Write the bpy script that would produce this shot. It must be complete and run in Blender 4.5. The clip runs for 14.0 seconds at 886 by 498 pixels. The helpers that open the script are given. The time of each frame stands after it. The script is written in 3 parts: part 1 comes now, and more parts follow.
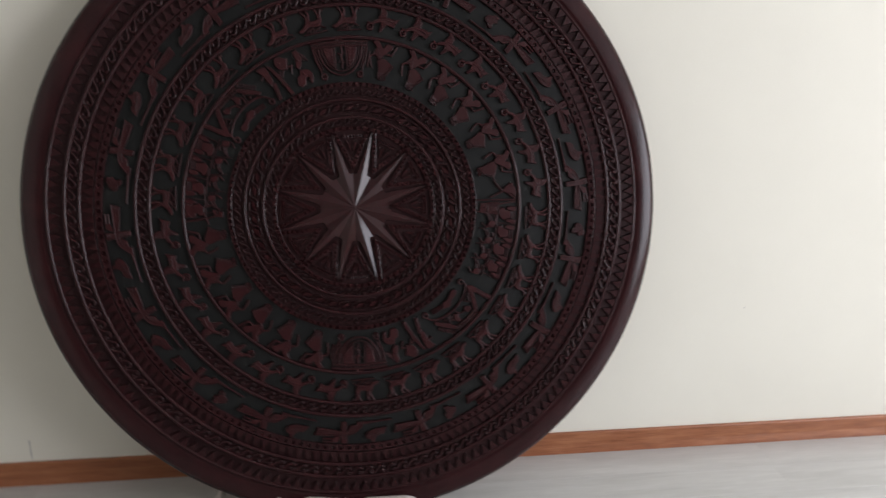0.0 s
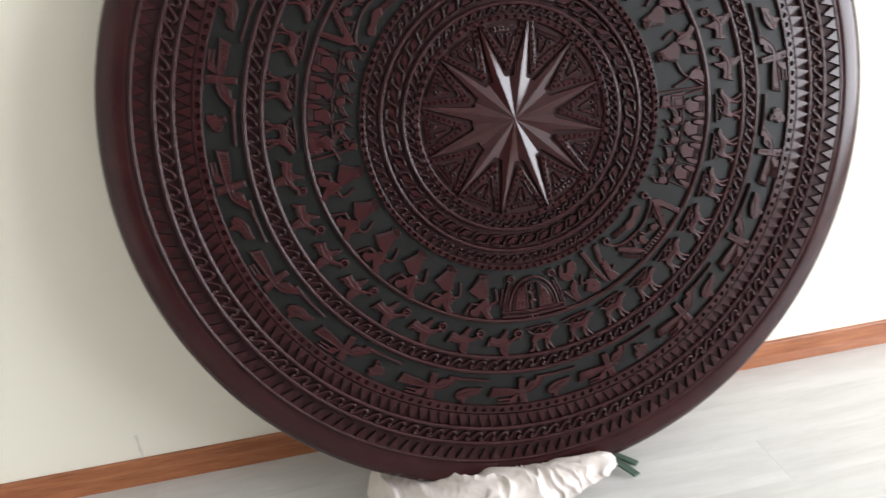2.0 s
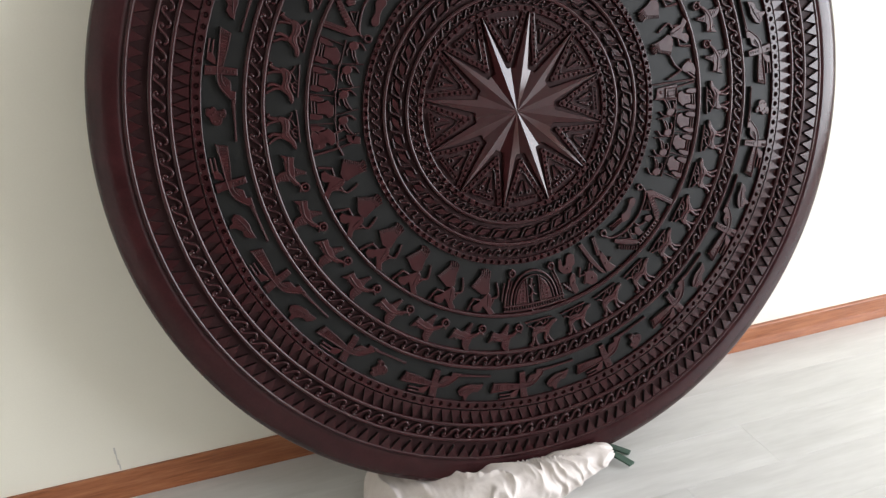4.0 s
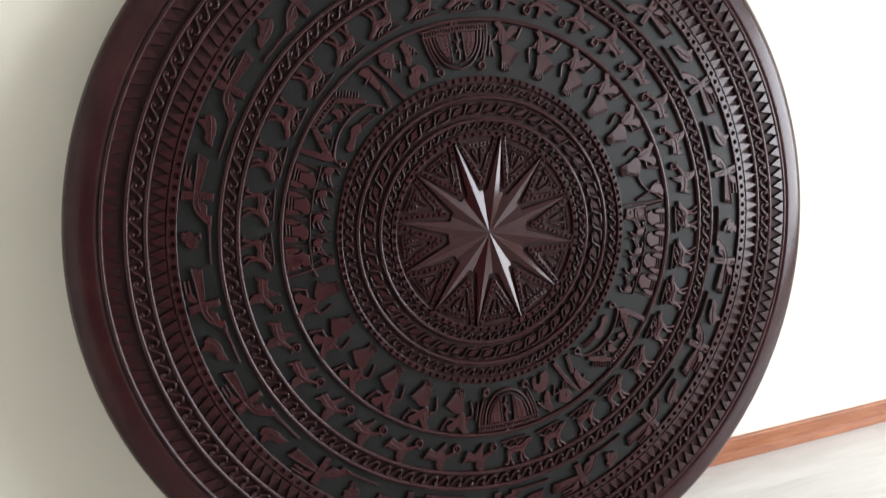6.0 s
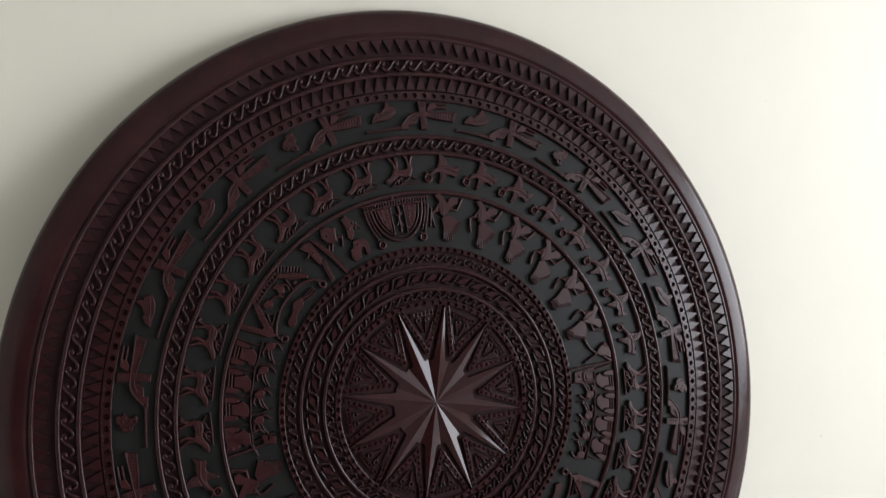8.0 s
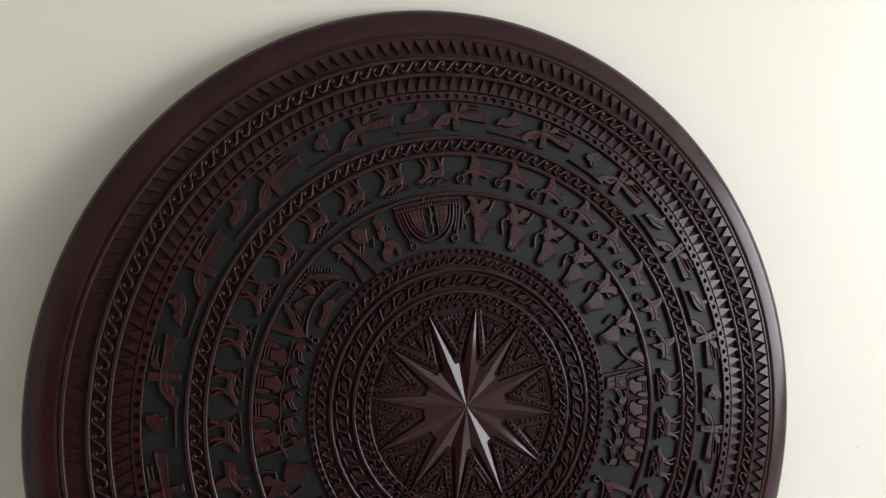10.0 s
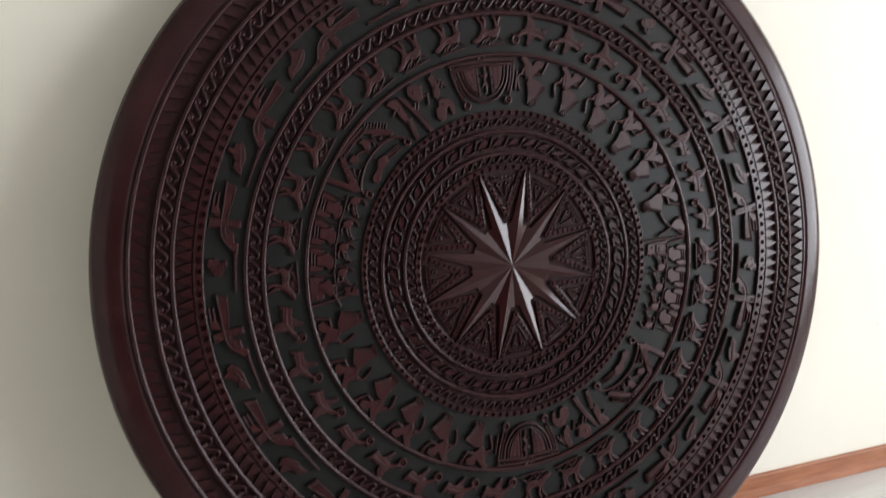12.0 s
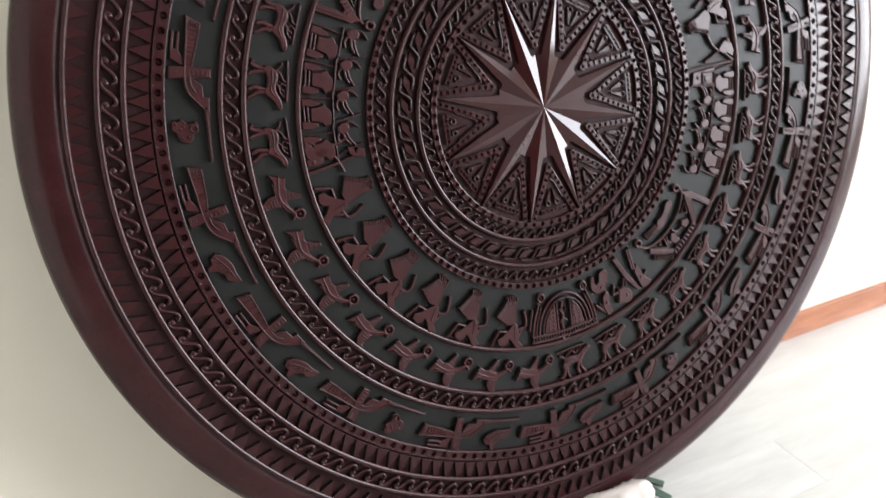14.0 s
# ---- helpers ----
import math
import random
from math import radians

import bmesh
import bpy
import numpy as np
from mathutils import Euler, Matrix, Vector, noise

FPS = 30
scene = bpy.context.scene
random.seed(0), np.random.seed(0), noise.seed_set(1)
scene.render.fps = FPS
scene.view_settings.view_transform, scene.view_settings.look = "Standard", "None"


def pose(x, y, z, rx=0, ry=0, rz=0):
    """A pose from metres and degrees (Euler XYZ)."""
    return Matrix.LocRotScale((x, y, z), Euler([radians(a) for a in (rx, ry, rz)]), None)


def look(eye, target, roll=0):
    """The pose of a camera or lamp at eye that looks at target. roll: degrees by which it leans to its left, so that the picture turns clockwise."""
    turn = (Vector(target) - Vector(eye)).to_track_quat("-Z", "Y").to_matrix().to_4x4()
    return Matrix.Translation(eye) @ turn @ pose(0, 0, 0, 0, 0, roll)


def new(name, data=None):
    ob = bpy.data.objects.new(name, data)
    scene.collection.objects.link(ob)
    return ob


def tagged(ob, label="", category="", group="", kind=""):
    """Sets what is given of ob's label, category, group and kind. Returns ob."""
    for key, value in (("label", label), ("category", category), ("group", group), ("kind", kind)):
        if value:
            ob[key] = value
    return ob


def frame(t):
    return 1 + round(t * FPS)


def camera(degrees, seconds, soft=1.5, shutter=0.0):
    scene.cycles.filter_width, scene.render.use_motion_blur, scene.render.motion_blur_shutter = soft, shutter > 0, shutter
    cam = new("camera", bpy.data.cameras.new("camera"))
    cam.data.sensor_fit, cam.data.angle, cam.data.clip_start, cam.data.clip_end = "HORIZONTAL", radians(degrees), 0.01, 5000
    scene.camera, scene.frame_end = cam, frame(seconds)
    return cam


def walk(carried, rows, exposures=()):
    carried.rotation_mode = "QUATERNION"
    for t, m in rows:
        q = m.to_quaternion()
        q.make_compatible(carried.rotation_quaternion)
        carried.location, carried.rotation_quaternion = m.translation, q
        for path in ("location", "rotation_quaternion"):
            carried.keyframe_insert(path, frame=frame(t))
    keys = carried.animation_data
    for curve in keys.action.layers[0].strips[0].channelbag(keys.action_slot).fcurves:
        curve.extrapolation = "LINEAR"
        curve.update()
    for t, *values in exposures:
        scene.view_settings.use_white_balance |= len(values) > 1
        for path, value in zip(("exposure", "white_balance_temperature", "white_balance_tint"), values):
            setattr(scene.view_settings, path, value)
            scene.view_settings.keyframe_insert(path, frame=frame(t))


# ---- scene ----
cam = camera(54.55, 14.0, soft=1.3, shutter=0.5)
ROWS = [
    (0, -0.1314, -2.4148, 1.4715, 74.835, -1.092, -8.710),
    (0.5, -0.3953, -2.3499, 1.4443, 75.710, 3.728, -10.897),
    (1, -0.5187, -2.2048, 1.4905, 72.529, 2.798, -9.161),
    (1.5, -0.5229, -1.9596, 1.4780, 69.359, 5.237, -9.478),
    (2, -0.5433, -1.8445, 1.4548, 66.590, 4.191, -12.468),
    (2.5, -0.6424, -1.7834, 1.4503, 65.888, 2.871, -18.965),
    (2.7, -0.6878, -1.7776, 1.4589, 65.663, 3.181, -19.119),
    (4.8, -0.7555, -1.7489, 1.4474, 66.787, 2.286, -18.684),
    (5, -0.7567, -1.7487, 1.4574, 67.174, 2.214, -18.949),
    (5.5, -0.7430, -1.7549, 1.4860, 69.309, 2.124, -19.344),
    (6, -0.7187, -1.7584, 1.5129, 72.119, 2.413, -19.589),
    (6.5, -0.6762, -1.7624, 1.5306, 75.011, 3.420, -19.576),
    (7, -0.6535, -1.7632, 1.5510, 77.046, 3.725, -20.611),
    (7.5, -0.6369, -1.7619, 1.5627, 79.148, 3.661, -21.538),
    (8, -0.6423, -1.7645, 1.5848, 81.006, 3.408, -21.515),
    (8.2, -0.6379, -1.7634, 1.5775, 81.905, 3.539, -21.310),
    (10.3, -0.6599, -1.7348, 1.5667, 81.601, 2.876, -19.228),
    (10.5, -0.6678, -1.7295, 1.5744, 80.783, 2.529, -18.900),
    (11, -0.7035, -1.7197, 1.5600, 79.129, 1.973, -19.291),
    (11.5, -0.7185, -1.7315, 1.5423, 77.135, 2.038, -19.713),
    (12, -0.7733, -1.7408, 1.5154, 74.240, 1.328, -19.394),
    (12.5, -0.8068, -1.7059, 1.4735, 70.517, 0.819, -18.520),
    (13, -0.7878, -1.5802, 1.4660, 67.941, 1.389, -18.936),
    (13.5, -0.7720, -1.4433, 1.4532, 66.109, 1.865, -20.142),
    (14, -0.8410, -1.3472, 1.4223, 63.823, 2.742, -25.770),
]
EXPOSURES = [
    (0, -0.63, 6420, 13),
    (0.5, -0.58, 6580, 12),
    (1, -0.08, 6600, 10),
    (1.5, 0.22, 6500, 10),
    (2, 0.51, 6500, 10),
    (2.5, 0.22, 6500, 10),
    (5, 0.37, 6500, 10),
    (6.5, 0.30, 6500, 10),
    (7, 0.15, 6380, 10),
    (7.5, -0.20, 6120, 10),
    (8, -0.36, 6450, 10),
    (10.5, -0.35, 6500, 10),
    (11, -0.38, 6500, 10),
    (11.5, -0.33, 6500, 10),
    (12, -0.10, 6570, 10),
    (12.5, 0.22, 6570, 10),
    (13, 0.38, 6570, 10),
    (13.5, 0.64, 6500, 10),
    (14, 0.77, 6500, 10),
]
walk(cam, [(t, pose(*p)) for t, *p in ROWS], EXPOSURES)

# ---- light: daylight from a window in the wall to the right, weaker sky light around ----
world = bpy.data.worlds.new("daylight")
scene.world = world
world.use_nodes = True
wn = world.node_tree.nodes
sky = wn.new("ShaderNodeTexSky")
sky.sky_type, sky.sun_disc, sky.sun_elevation, sky.sun_rotation = "NISHITA", False, radians(40), radians(90)
world.node_tree.links.new(sky.outputs[0], wn["Background"].inputs[0])
wn["Background"].inputs[1].default_value = 0.12

ROOM_L, ROOM_R, ROOM_B, ROOM_F, ROOM_H = -2.8, 4.25, -6.5, 0.217, 2.75
WIN_Y0, WIN_Y1, WIN_Z0, WIN_Z1 = -5.50, -0.94, 0.55, 2.35


def area_lamp(name, m, sx, sy, watts, colour):
    data = bpy.data.lights.new(name, "AREA")
    data.shape, data.size, data.size_y, data.energy, data.color = "RECTANGLE", sx, sy, watts, colour
    ob = new(name, data)
    ob.matrix_world = m
    return ob


area_lamp("window_daylight", look((ROOM_R + 0.05, (WIN_Y0 + WIN_Y1) / 2, (WIN_Z0 + WIN_Z1) / 2), (0, (WIN_Y0 + WIN_Y1) / 2, (WIN_Z0 + WIN_Z1) / 2)),
          WIN_Y1 - WIN_Y0, WIN_Z1 - WIN_Z0, 335, (0.945, 0.977, 1.05))


# ---- materials ----
def material(name, colour, rough, spec=0.5, metal=0.0):
    m = bpy.data.materials.new(name)
    m.use_nodes = True
    b = m.node_tree.nodes["Principled BSDF"]
    b.inputs["Base Color"].default_value = (*colour, 1)
    b.inputs["Roughness"].default_value = rough
    b.inputs["Specular IOR Level"].default_value = spec
    b.inputs["Metallic"].default_value = metal
    return m


def node(m, kind, **values):
    n = m.node_tree.nodes.new(kind)
    for key, value in values.items():
        n.inputs[key.replace("_", " ")].default_value = value
    return n


def wire(m, a, b):
    m.node_tree.links.new(a, b)


def ramp(m, fac, stops):
    n = m.node_tree.nodes.new("ShaderNodeValToRGB")
    e = n.color_ramp.elements
    while len(e) < len(stops):
        e.new(0.5)
    for k, (at, c) in zip(e, stops):
        k.position, k.color = at, (*c, 1)
    wire(m, fac, n.inputs[0])
    return n.outputs[0]


def coords(m, scale, which="Object"):
    c = m.node_tree.nodes.new("ShaderNodeTexCoord")
    mp = m.node_tree.nodes.new("ShaderNodeMapping")
    mp.inputs["Scale"].default_value = scale
    wire(m, c.outputs[which], mp.inputs["Vector"])
    return mp.outputs[0]


def grained(name, stops, scale, rough, bump=0.0, spec=0.5, fine=40.0, detail=6.0, rough_var=0.1):
    """A surface whose colour drifts at two scales, with a little relief."""
    m = material(name, stops[0][1], rough, spec)
    b = m.node_tree.nodes["Principled BSDF"]
    vec = coords(m, scale)
    a = node(m, "ShaderNodeTexNoise", Scale=1.0, Detail=detail, Roughness=0.6)
    f = node(m, "ShaderNodeTexNoise", Scale=fine, Detail=3.0)
    wire(m, vec, a.inputs["Vector"])
    wire(m, vec, f.inputs["Vector"])
    mix = node(m, "ShaderNodeMath")
    mix.operation = "MULTIPLY_ADD"
    mix.inputs[1].default_value = 0.3
    wire(m, f.outputs[0], mix.inputs[0])
    sub = node(m, "ShaderNodeMath")
    sub.operation = "MULTIPLY"
    sub.inputs[1].default_value = 0.7
    wire(m, a.outputs[0], sub.inputs[0])
    wire(m, sub.outputs[0], mix.inputs[2])
    wire(m, ramp(m, mix.outputs[0], stops), b.inputs["Base Color"])
    r = node(m, "ShaderNodeMath")
    r.operation = "MULTIPLY_ADD"
    r.inputs[1].default_value, r.inputs[2].default_value = rough_var * 2, rough - rough_var
    wire(m, a.outputs[0], r.inputs[0])
    wire(m, r.outputs[0], b.inputs["Roughness"])
    if bump:
        bp = node(m, "ShaderNodeBump", Strength=bump, Distance=0.002)
        wire(m, mix.outputs[0], bp.inputs["Height"])
        wire(m, bp.outputs[0], b.inputs["Normal"])
    return m


LACQUER = grained("red_brown_lacquered_wood", [(0.25, (0.0165, 0.0045, 0.0051)), (0.5, (0.0258, 0.0066, 0.0074)), (0.75, (0.039, 0.0100, 0.0109))],
                  (11, 11, 11), 0.21, bump=0.40, fine=18, rough_var=0.07, spec=0.27)
FIGURE = grained("red_brown_carved_wood", [(0.25, (0.020, 0.0041, 0.0048)), (0.5, (0.033, 0.0068, 0.0077)), (0.75, (0.052, 0.0110, 0.0117))],
                 (16, 16, 16), 0.32, bump=0.60, fine=14, rough_var=0.07, spec=0.275)
STARWOOD = grained("polished_red_brown_wood", [(0.25, (0.020, 0.0048, 0.0054)), (0.75, (0.036, 0.0085, 0.0092))], (12, 4, 12), 0.085, bump=0.03, fine=30, rough_var=0.02, spec=0.31)
# ground colour, also put on the reliefs' side walls to paint shade around them
GROUND = grained("dark_green_grey_ground_and_wall_shade", [(0.3, (0.0088, 0.0088, 0.0082)), (0.7, (0.0145, 0.0146, 0.0138))], (12, 12, 12), 0.43, bump=0.24, fine=25, spec=0.175)
# groove-floor shade put into the material: much weaker reflections than the lacquer
GROOVE = grained("shade_dulled_groove_wood", [(0.3, (0.0180, 0.0066, 0.0068)), (0.7, (0.0290, 0.0104, 0.0108))], (14, 14, 14), 0.50, bump=0.5, fine=14, spec=0.11)
PAINT = grained("warm_white_wall_paint", [(0.3, (0.785, 0.75, 0.645)), (0.7, (0.845, 0.81, 0.70))], (1.5, 1.5, 1.5), 0.6, bump=0.15, fine=160, spec=0.3)
CEIL = grained("off_white_ceiling_paint", [(0.3, (0.58, 0.575, 0.56)), (0.7, (0.64, 0.635, 0.62))], (1.5, 1.5, 1.5), 0.7, spec=0.3)
BASE = grained("orange_brown_skirting_wood", [(0.30, (0.17, 0.050, 0.018)), (0.5, (0.32, 0.112, 0.046)), (0.68, (0.43, 0.175, 0.080))],
               (4.5, 30, 60), 0.35, bump=0.08, fine=5, detail=8)
PLANK = grained("pale_grey_laminate", [(0.24, (0.49, 0.48, 0.455)), (0.5, (0.585, 0.575, 0.55)), (0.76, (0.685, 0.675, 0.65))],
                (2.2, 15, 15), 0.33, bump=0.05, fine=5, detail=8)
_vec = [n for n in PLANK.node_tree.nodes if n.bl_idname == "ShaderNodeMapping"][0]
_info = PLANK.node_tree.nodes.new("ShaderNodeObjectInfo")
_mul = node(PLANK, "ShaderNodeMath")
_mul.operation, _mul.inputs[1].default_value = "MULTIPLY", 37.0
wire(PLANK, _info.outputs["Random"], _mul.inputs[0])
wire(PLANK, _mul.outputs[0], _vec.inputs["Location"])
CLOTH = grained("white_satin_cloth", [(0.3, (0.58, 0.515, 0.475)), (0.7, (0.70, 0.64, 0.60))], (20, 20, 20), 0.5, bump=0.35, fine=20, spec=0.4)
STRAP = grained("dark_green_strap", [(0.3, (0.045, 0.085, 0.060)), (0.7, (0.085, 0.140, 0.105))], (60, 60, 60), 0.6, bump=0.2)
JOINT = material("floor_joint", (0.52, 0.51, 0.49), 0.7)
DIM = grained("brown_wall_paint", [(0.3, (0.075, 0.06, 0.05)), (0.7, (0.10, 0.08, 0.065))], (1.5, 1.5, 1.5), 0.6, spec=0.3)
MUTED = grained("beige_wall_paint", [(0.3, (0.70, 0.68, 0.62)), (0.7, (0.76, 0.74, 0.68))], (1.5, 1.5, 1.5), 0.6, spec=0.3)
SCUFF = material("grey_scuff", (0.56, 0.54, 0.49), 0.8)


# ---- mesh helpers ----
def link(name, bm, mats, parent=None, label="", smooth=False):
    """A bmesh as one mesh object, under its thing if a parent is given."""
    bmesh.ops.recalc_face_normals(bm, faces=bm.faces)
    me = bpy.data.meshes.new(name)
    bm.to_mesh(me)
    bm.free()
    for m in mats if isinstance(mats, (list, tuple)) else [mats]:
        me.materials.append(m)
    if smooth:
        me.shade_smooth()
        me.set_sharp_from_angle(angle=radians(smooth))
    ob = new(name, me)
    ob.parent = parent
    if label:
        ob["label"] = label
    return ob


def box(bm, x0, x1, y0, y1, z0, z1):
    v = [bm.verts.new(p) for p in ((x0, y0, z0), (x1, y0, z0), (x1, y1, z0), (x0, y1, z0), (x0, y0, z1), (x1, y0, z1), (x1, y1, z1), (x0, y1, z1))]
    for f in ((0, 3, 2, 1), (4, 5, 6, 7), (0, 1, 5, 4), (1, 2, 6, 5), (2, 3, 7, 6), (3, 0, 4, 7)):
        bm.faces.new([v[i] for i in f])


def slab(name, x0, x1, y0, y1, z0, z1, mat):
    bm = bmesh.new()
    box(bm, x0, x1, y0, y1, z0, z1)
    return link(name, bm, mat)


# ---- room ----
tagged(slab("wall_front", ROOM_L - 0.15, ROOM_R + 0.15, ROOM_F, ROOM_F + 0.15, -0.1, ROOM_H, PAINT), "warm white painted wall behind the leaning plaque", "wall", kind="structure")
# unseen wall, added to close the room and bounce light from the left
tagged(slab("wall_left", ROOM_L - 0.15, ROOM_L, ROOM_B, ROOM_F, -0.1, ROOM_H, MUTED), "unseen plain beige side wall, added to bounce light", "wall", kind="structure")
# unseen wall, coloured dark so the plaque mirrors little light
tagged(slab("wall_back", ROOM_L - 0.15, ROOM_R + 0.15, ROOM_B - 0.15, ROOM_B, -0.1, ROOM_H, DIM), "unseen plain dark brown wall opposite the plaque, added to dim its reflections", "wall", kind="structure")
# unseen ceiling, added to close the room; greyed to weaken its reflection
tagged(slab("ceiling", ROOM_L - 0.15, ROOM_R + 0.15, ROOM_B - 0.15, ROOM_F + 0.15, ROOM_H, ROOM_H + 0.1, CEIL), "unseen plain off-white ceiling, added to close the room", "ceiling", kind="structure")
bm = bmesh.new()
box(bm, ROOM_R, ROOM_R + 0.15, ROOM_B, WIN_Y0, -0.1, ROOM_H)
box(bm, ROOM_R, ROOM_R + 0.15, WIN_Y1, ROOM_F, -0.1, ROOM_H)
box(bm, ROOM_R, ROOM_R + 0.15, WIN_Y0, WIN_Y1, -0.1, WIN_Z0)
box(bm, ROOM_R, ROOM_R + 0.15, WIN_Y0, WIN_Y1, WIN_Z1, ROOM_H)
tagged(link("wall_right", bm, PAINT), "white painted side wall with a window opening", "wall", kind="structure")
tagged(slab("floor", ROOM_L, ROOM_R, ROOM_B, ROOM_F, -0.1, -0.006, JOINT), "pale grey wood-look laminate floor", "floor", kind="structure")
floor = bpy.data.objects["floor"]

# skirting board with a rounded top and a sloping toe
bm = bmesh.new()
skirt = [(0.0, 0.077), (0.008, 0.077), (0.0105, 0.0755), (0.0115, 0.073), (0.0118, 0.030), (0.0160, 0.007), (0.0162, 0.0), (0.0, 0.0)]
ends = [[bm.verts.new((x, ROOM_F - d, z)) for d, z in skirt] for x in (ROOM_L, ROOM_R)]
for k in range(len(skirt)):
    k2 = (k + 1) % len(skirt)
    bm.faces.new((ends[0][k], ends[0][k2], ends[1][k2], ends[1][k]))
for e in ends:
    bm.faces.new(e)
tagged(link("baseboard", bm, BASE), "orange-brown wood-grained skirting board along the wall", "skirting board", kind="structure")

# ---- relief helpers: millimetres in, x clockwise along the band, y outward ----
LOW, TOP = -0.0090, 0.0


def centre(r):
    """The inner medallion sits a few millimetres off the rim's centre."""
    k = min(1.0, max(0.0, (0.50 - r) / 0.16))
    return -0.0070 * k, 0.0005 * k


def polar(r, a, h):
    cx, cy = centre(r)
    return (cx + r * math.cos(a), cy + r * math.sin(a), h)


def band(radius):
    """Bends a flat drawing along a band of this radius, at angle 0."""
    def bent(x, y, h):
        r, a = radius + y / 1000, -x / 1000 / radius
        return (r * math.cos(a), r * math.sin(a), h)
    return bent


def straight(x, y, h):
    """x along the radius, y counter-clockwise."""
    return (x / 1000, y / 1000, h)


def cut_up(pts, longest):
    out = []
    for (x0, y0), (x1, y1) in zip(pts, pts[1:] + pts[:1]):
        n = max(1, math.ceil(math.hypot(x1 - x0, y1 - y0) / longest))
        out += [(x0 + (x1 - x0) * k / n, y0 + (y1 - y0) * k / n) for k in range(n)]
    return out


def shrunk(pts, d):
    """A closed outline moved inwards by d at each corner."""
    area = sum(a[0] * b[1] - b[0] * a[1] for a, b in zip(pts, pts[1:] + pts[:1]))
    s, out = (1 if area > 0 else -1), []
    for p, q, r in zip(pts[-1:] + pts[:-1], pts, pts[1:] + pts[:1]):
        ax, ay, bx, by = q[0] - p[0], q[1] - p[1], r[0] - q[0], r[1] - q[1]
        la, lb = math.hypot(ax, ay) or 1, math.hypot(bx, by) or 1
        nx, ny = -ay / la - by / lb, ax / la + bx / lb
        k = s * d / max(0.7, 1 + (ax * bx + ay * by) / la / lb)
        out.append((q[0] + nx * k, q[1] + ny * k))
    return out


def rounded(pts, steps=1):
    """A closed outline with its corners cut, once or twice."""
    for _ in range(steps):
        pts = [q for (x0, y0), (x1, y1) in zip(pts, pts[1:] + pts[:1])
               for q in ((0.8 * x0 + 0.2 * x1, 0.8 * y0 + 0.2 * y1), (0.2 * x0 + 0.8 * x1, 0.2 * y0 + 0.8 * y1))]
    return pts


def plate(bm, f, pts, top=TOP, bottom=LOW, edge=1.3, soft=0):
    """A raised flat shape with a rounded edge; its walls down to the ground are darkened as painted shade."""
    pts = cut_up(rounded(pts, soft), 24)
    rows = [[bm.verts.new(f(x, y, h)) for x, y in ring] for ring, h in
            ((shrunk(pts, -0.5), bottom), (pts, top - 0.0016), (shrunk(pts, edge * 0.45), top - 0.0004), (shrunk(pts, edge), top))]
    n = len(pts)
    for a, b in zip(rows, rows[1:]):
        for k in range(n):
            face = bm.faces.new((a[k], a[(k + 1) % n], b[(k + 1) % n], b[k]))
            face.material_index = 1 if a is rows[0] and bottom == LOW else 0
    bm.faces.new(rows[-1])


def stroke(bm, f, path, width, top=TOP, bottom=LOW, smooth_steps=0):
    """A raised half-round line along a path; its sides down to the ground are darkened as painted shade."""
    for _ in range(smooth_steps):
        new_path = [path[0]]
        for (x0, y0), (x1, y1) in zip(path, path[1:]):
            new_path += [(0.75 * x0 + 0.25 * x1, 0.75 * y0 + 0.25 * y1), (0.25 * x0 + 0.75 * x1, 0.25 * y0 + 0.75 * y1)]
        path = new_path + [path[-1]]
    rows, half = [], width / 2
    cap = min(half * 0.001, (top - bottom) * 0.95)
    section = [(-1.1, bottom)] + [(math.sin(q), top - cap * (1 - math.cos(q))) for q in (-1.45, -0.95, -0.5, 0.0, 0.5, 0.95, 1.45)] + [(1.1, bottom)]
    for k, (x, y) in enumerate(path):
        (xa, ya), (xb, yb) = path[max(0, k - 1)], path[min(len(path) - 1, k + 1)]
        l = math.hypot(xb - xa, yb - ya) or 1
        nx, ny = -(yb - ya) / l, (xb - xa) / l
        rows.append([bm.verts.new(f(x + nx * half * s, y + ny * half * s, h)) for s, h in section])
    for a, b in zip(rows, rows[1:]):
        for k in range(len(section) - 1):
            face = bm.faces.new((a[k], a[k + 1], b[k + 1], b[k]))
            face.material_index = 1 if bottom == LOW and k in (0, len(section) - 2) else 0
    bm.faces.new(rows[0])
    bm.faces.new(rows[-1])


def dome(bm, f, x, y, radius, top=TOP, bottom=LOW, sides=10):
    cap = min(radius * 0.0009, (top - bottom) * 0.95)
    rings = [[bm.verts.new(f(x + radius * q * math.cos(2 * math.pi * k / sides), y + radius * q * math.sin(2 * math.pi * k / sides), h))
              for k in range(sides)] for q, h in ((1.05, bottom), (0.98, top - cap * 0.8), (0.8, top - cap * 0.4), (0.45, top - cap * 0.1))]
    for a, b in zip(rings, rings[1:]):
        for k in range(sides):
            bm.faces.new((a[k], a[(k + 1) % sides], b[(k + 1) % sides], b[k]))
    tip = bm.verts.new(f(x, y, top))
    for k in range(sides):
        bm.faces.new((rings[-1][k], rings[-1][(k + 1) % sides], tip))


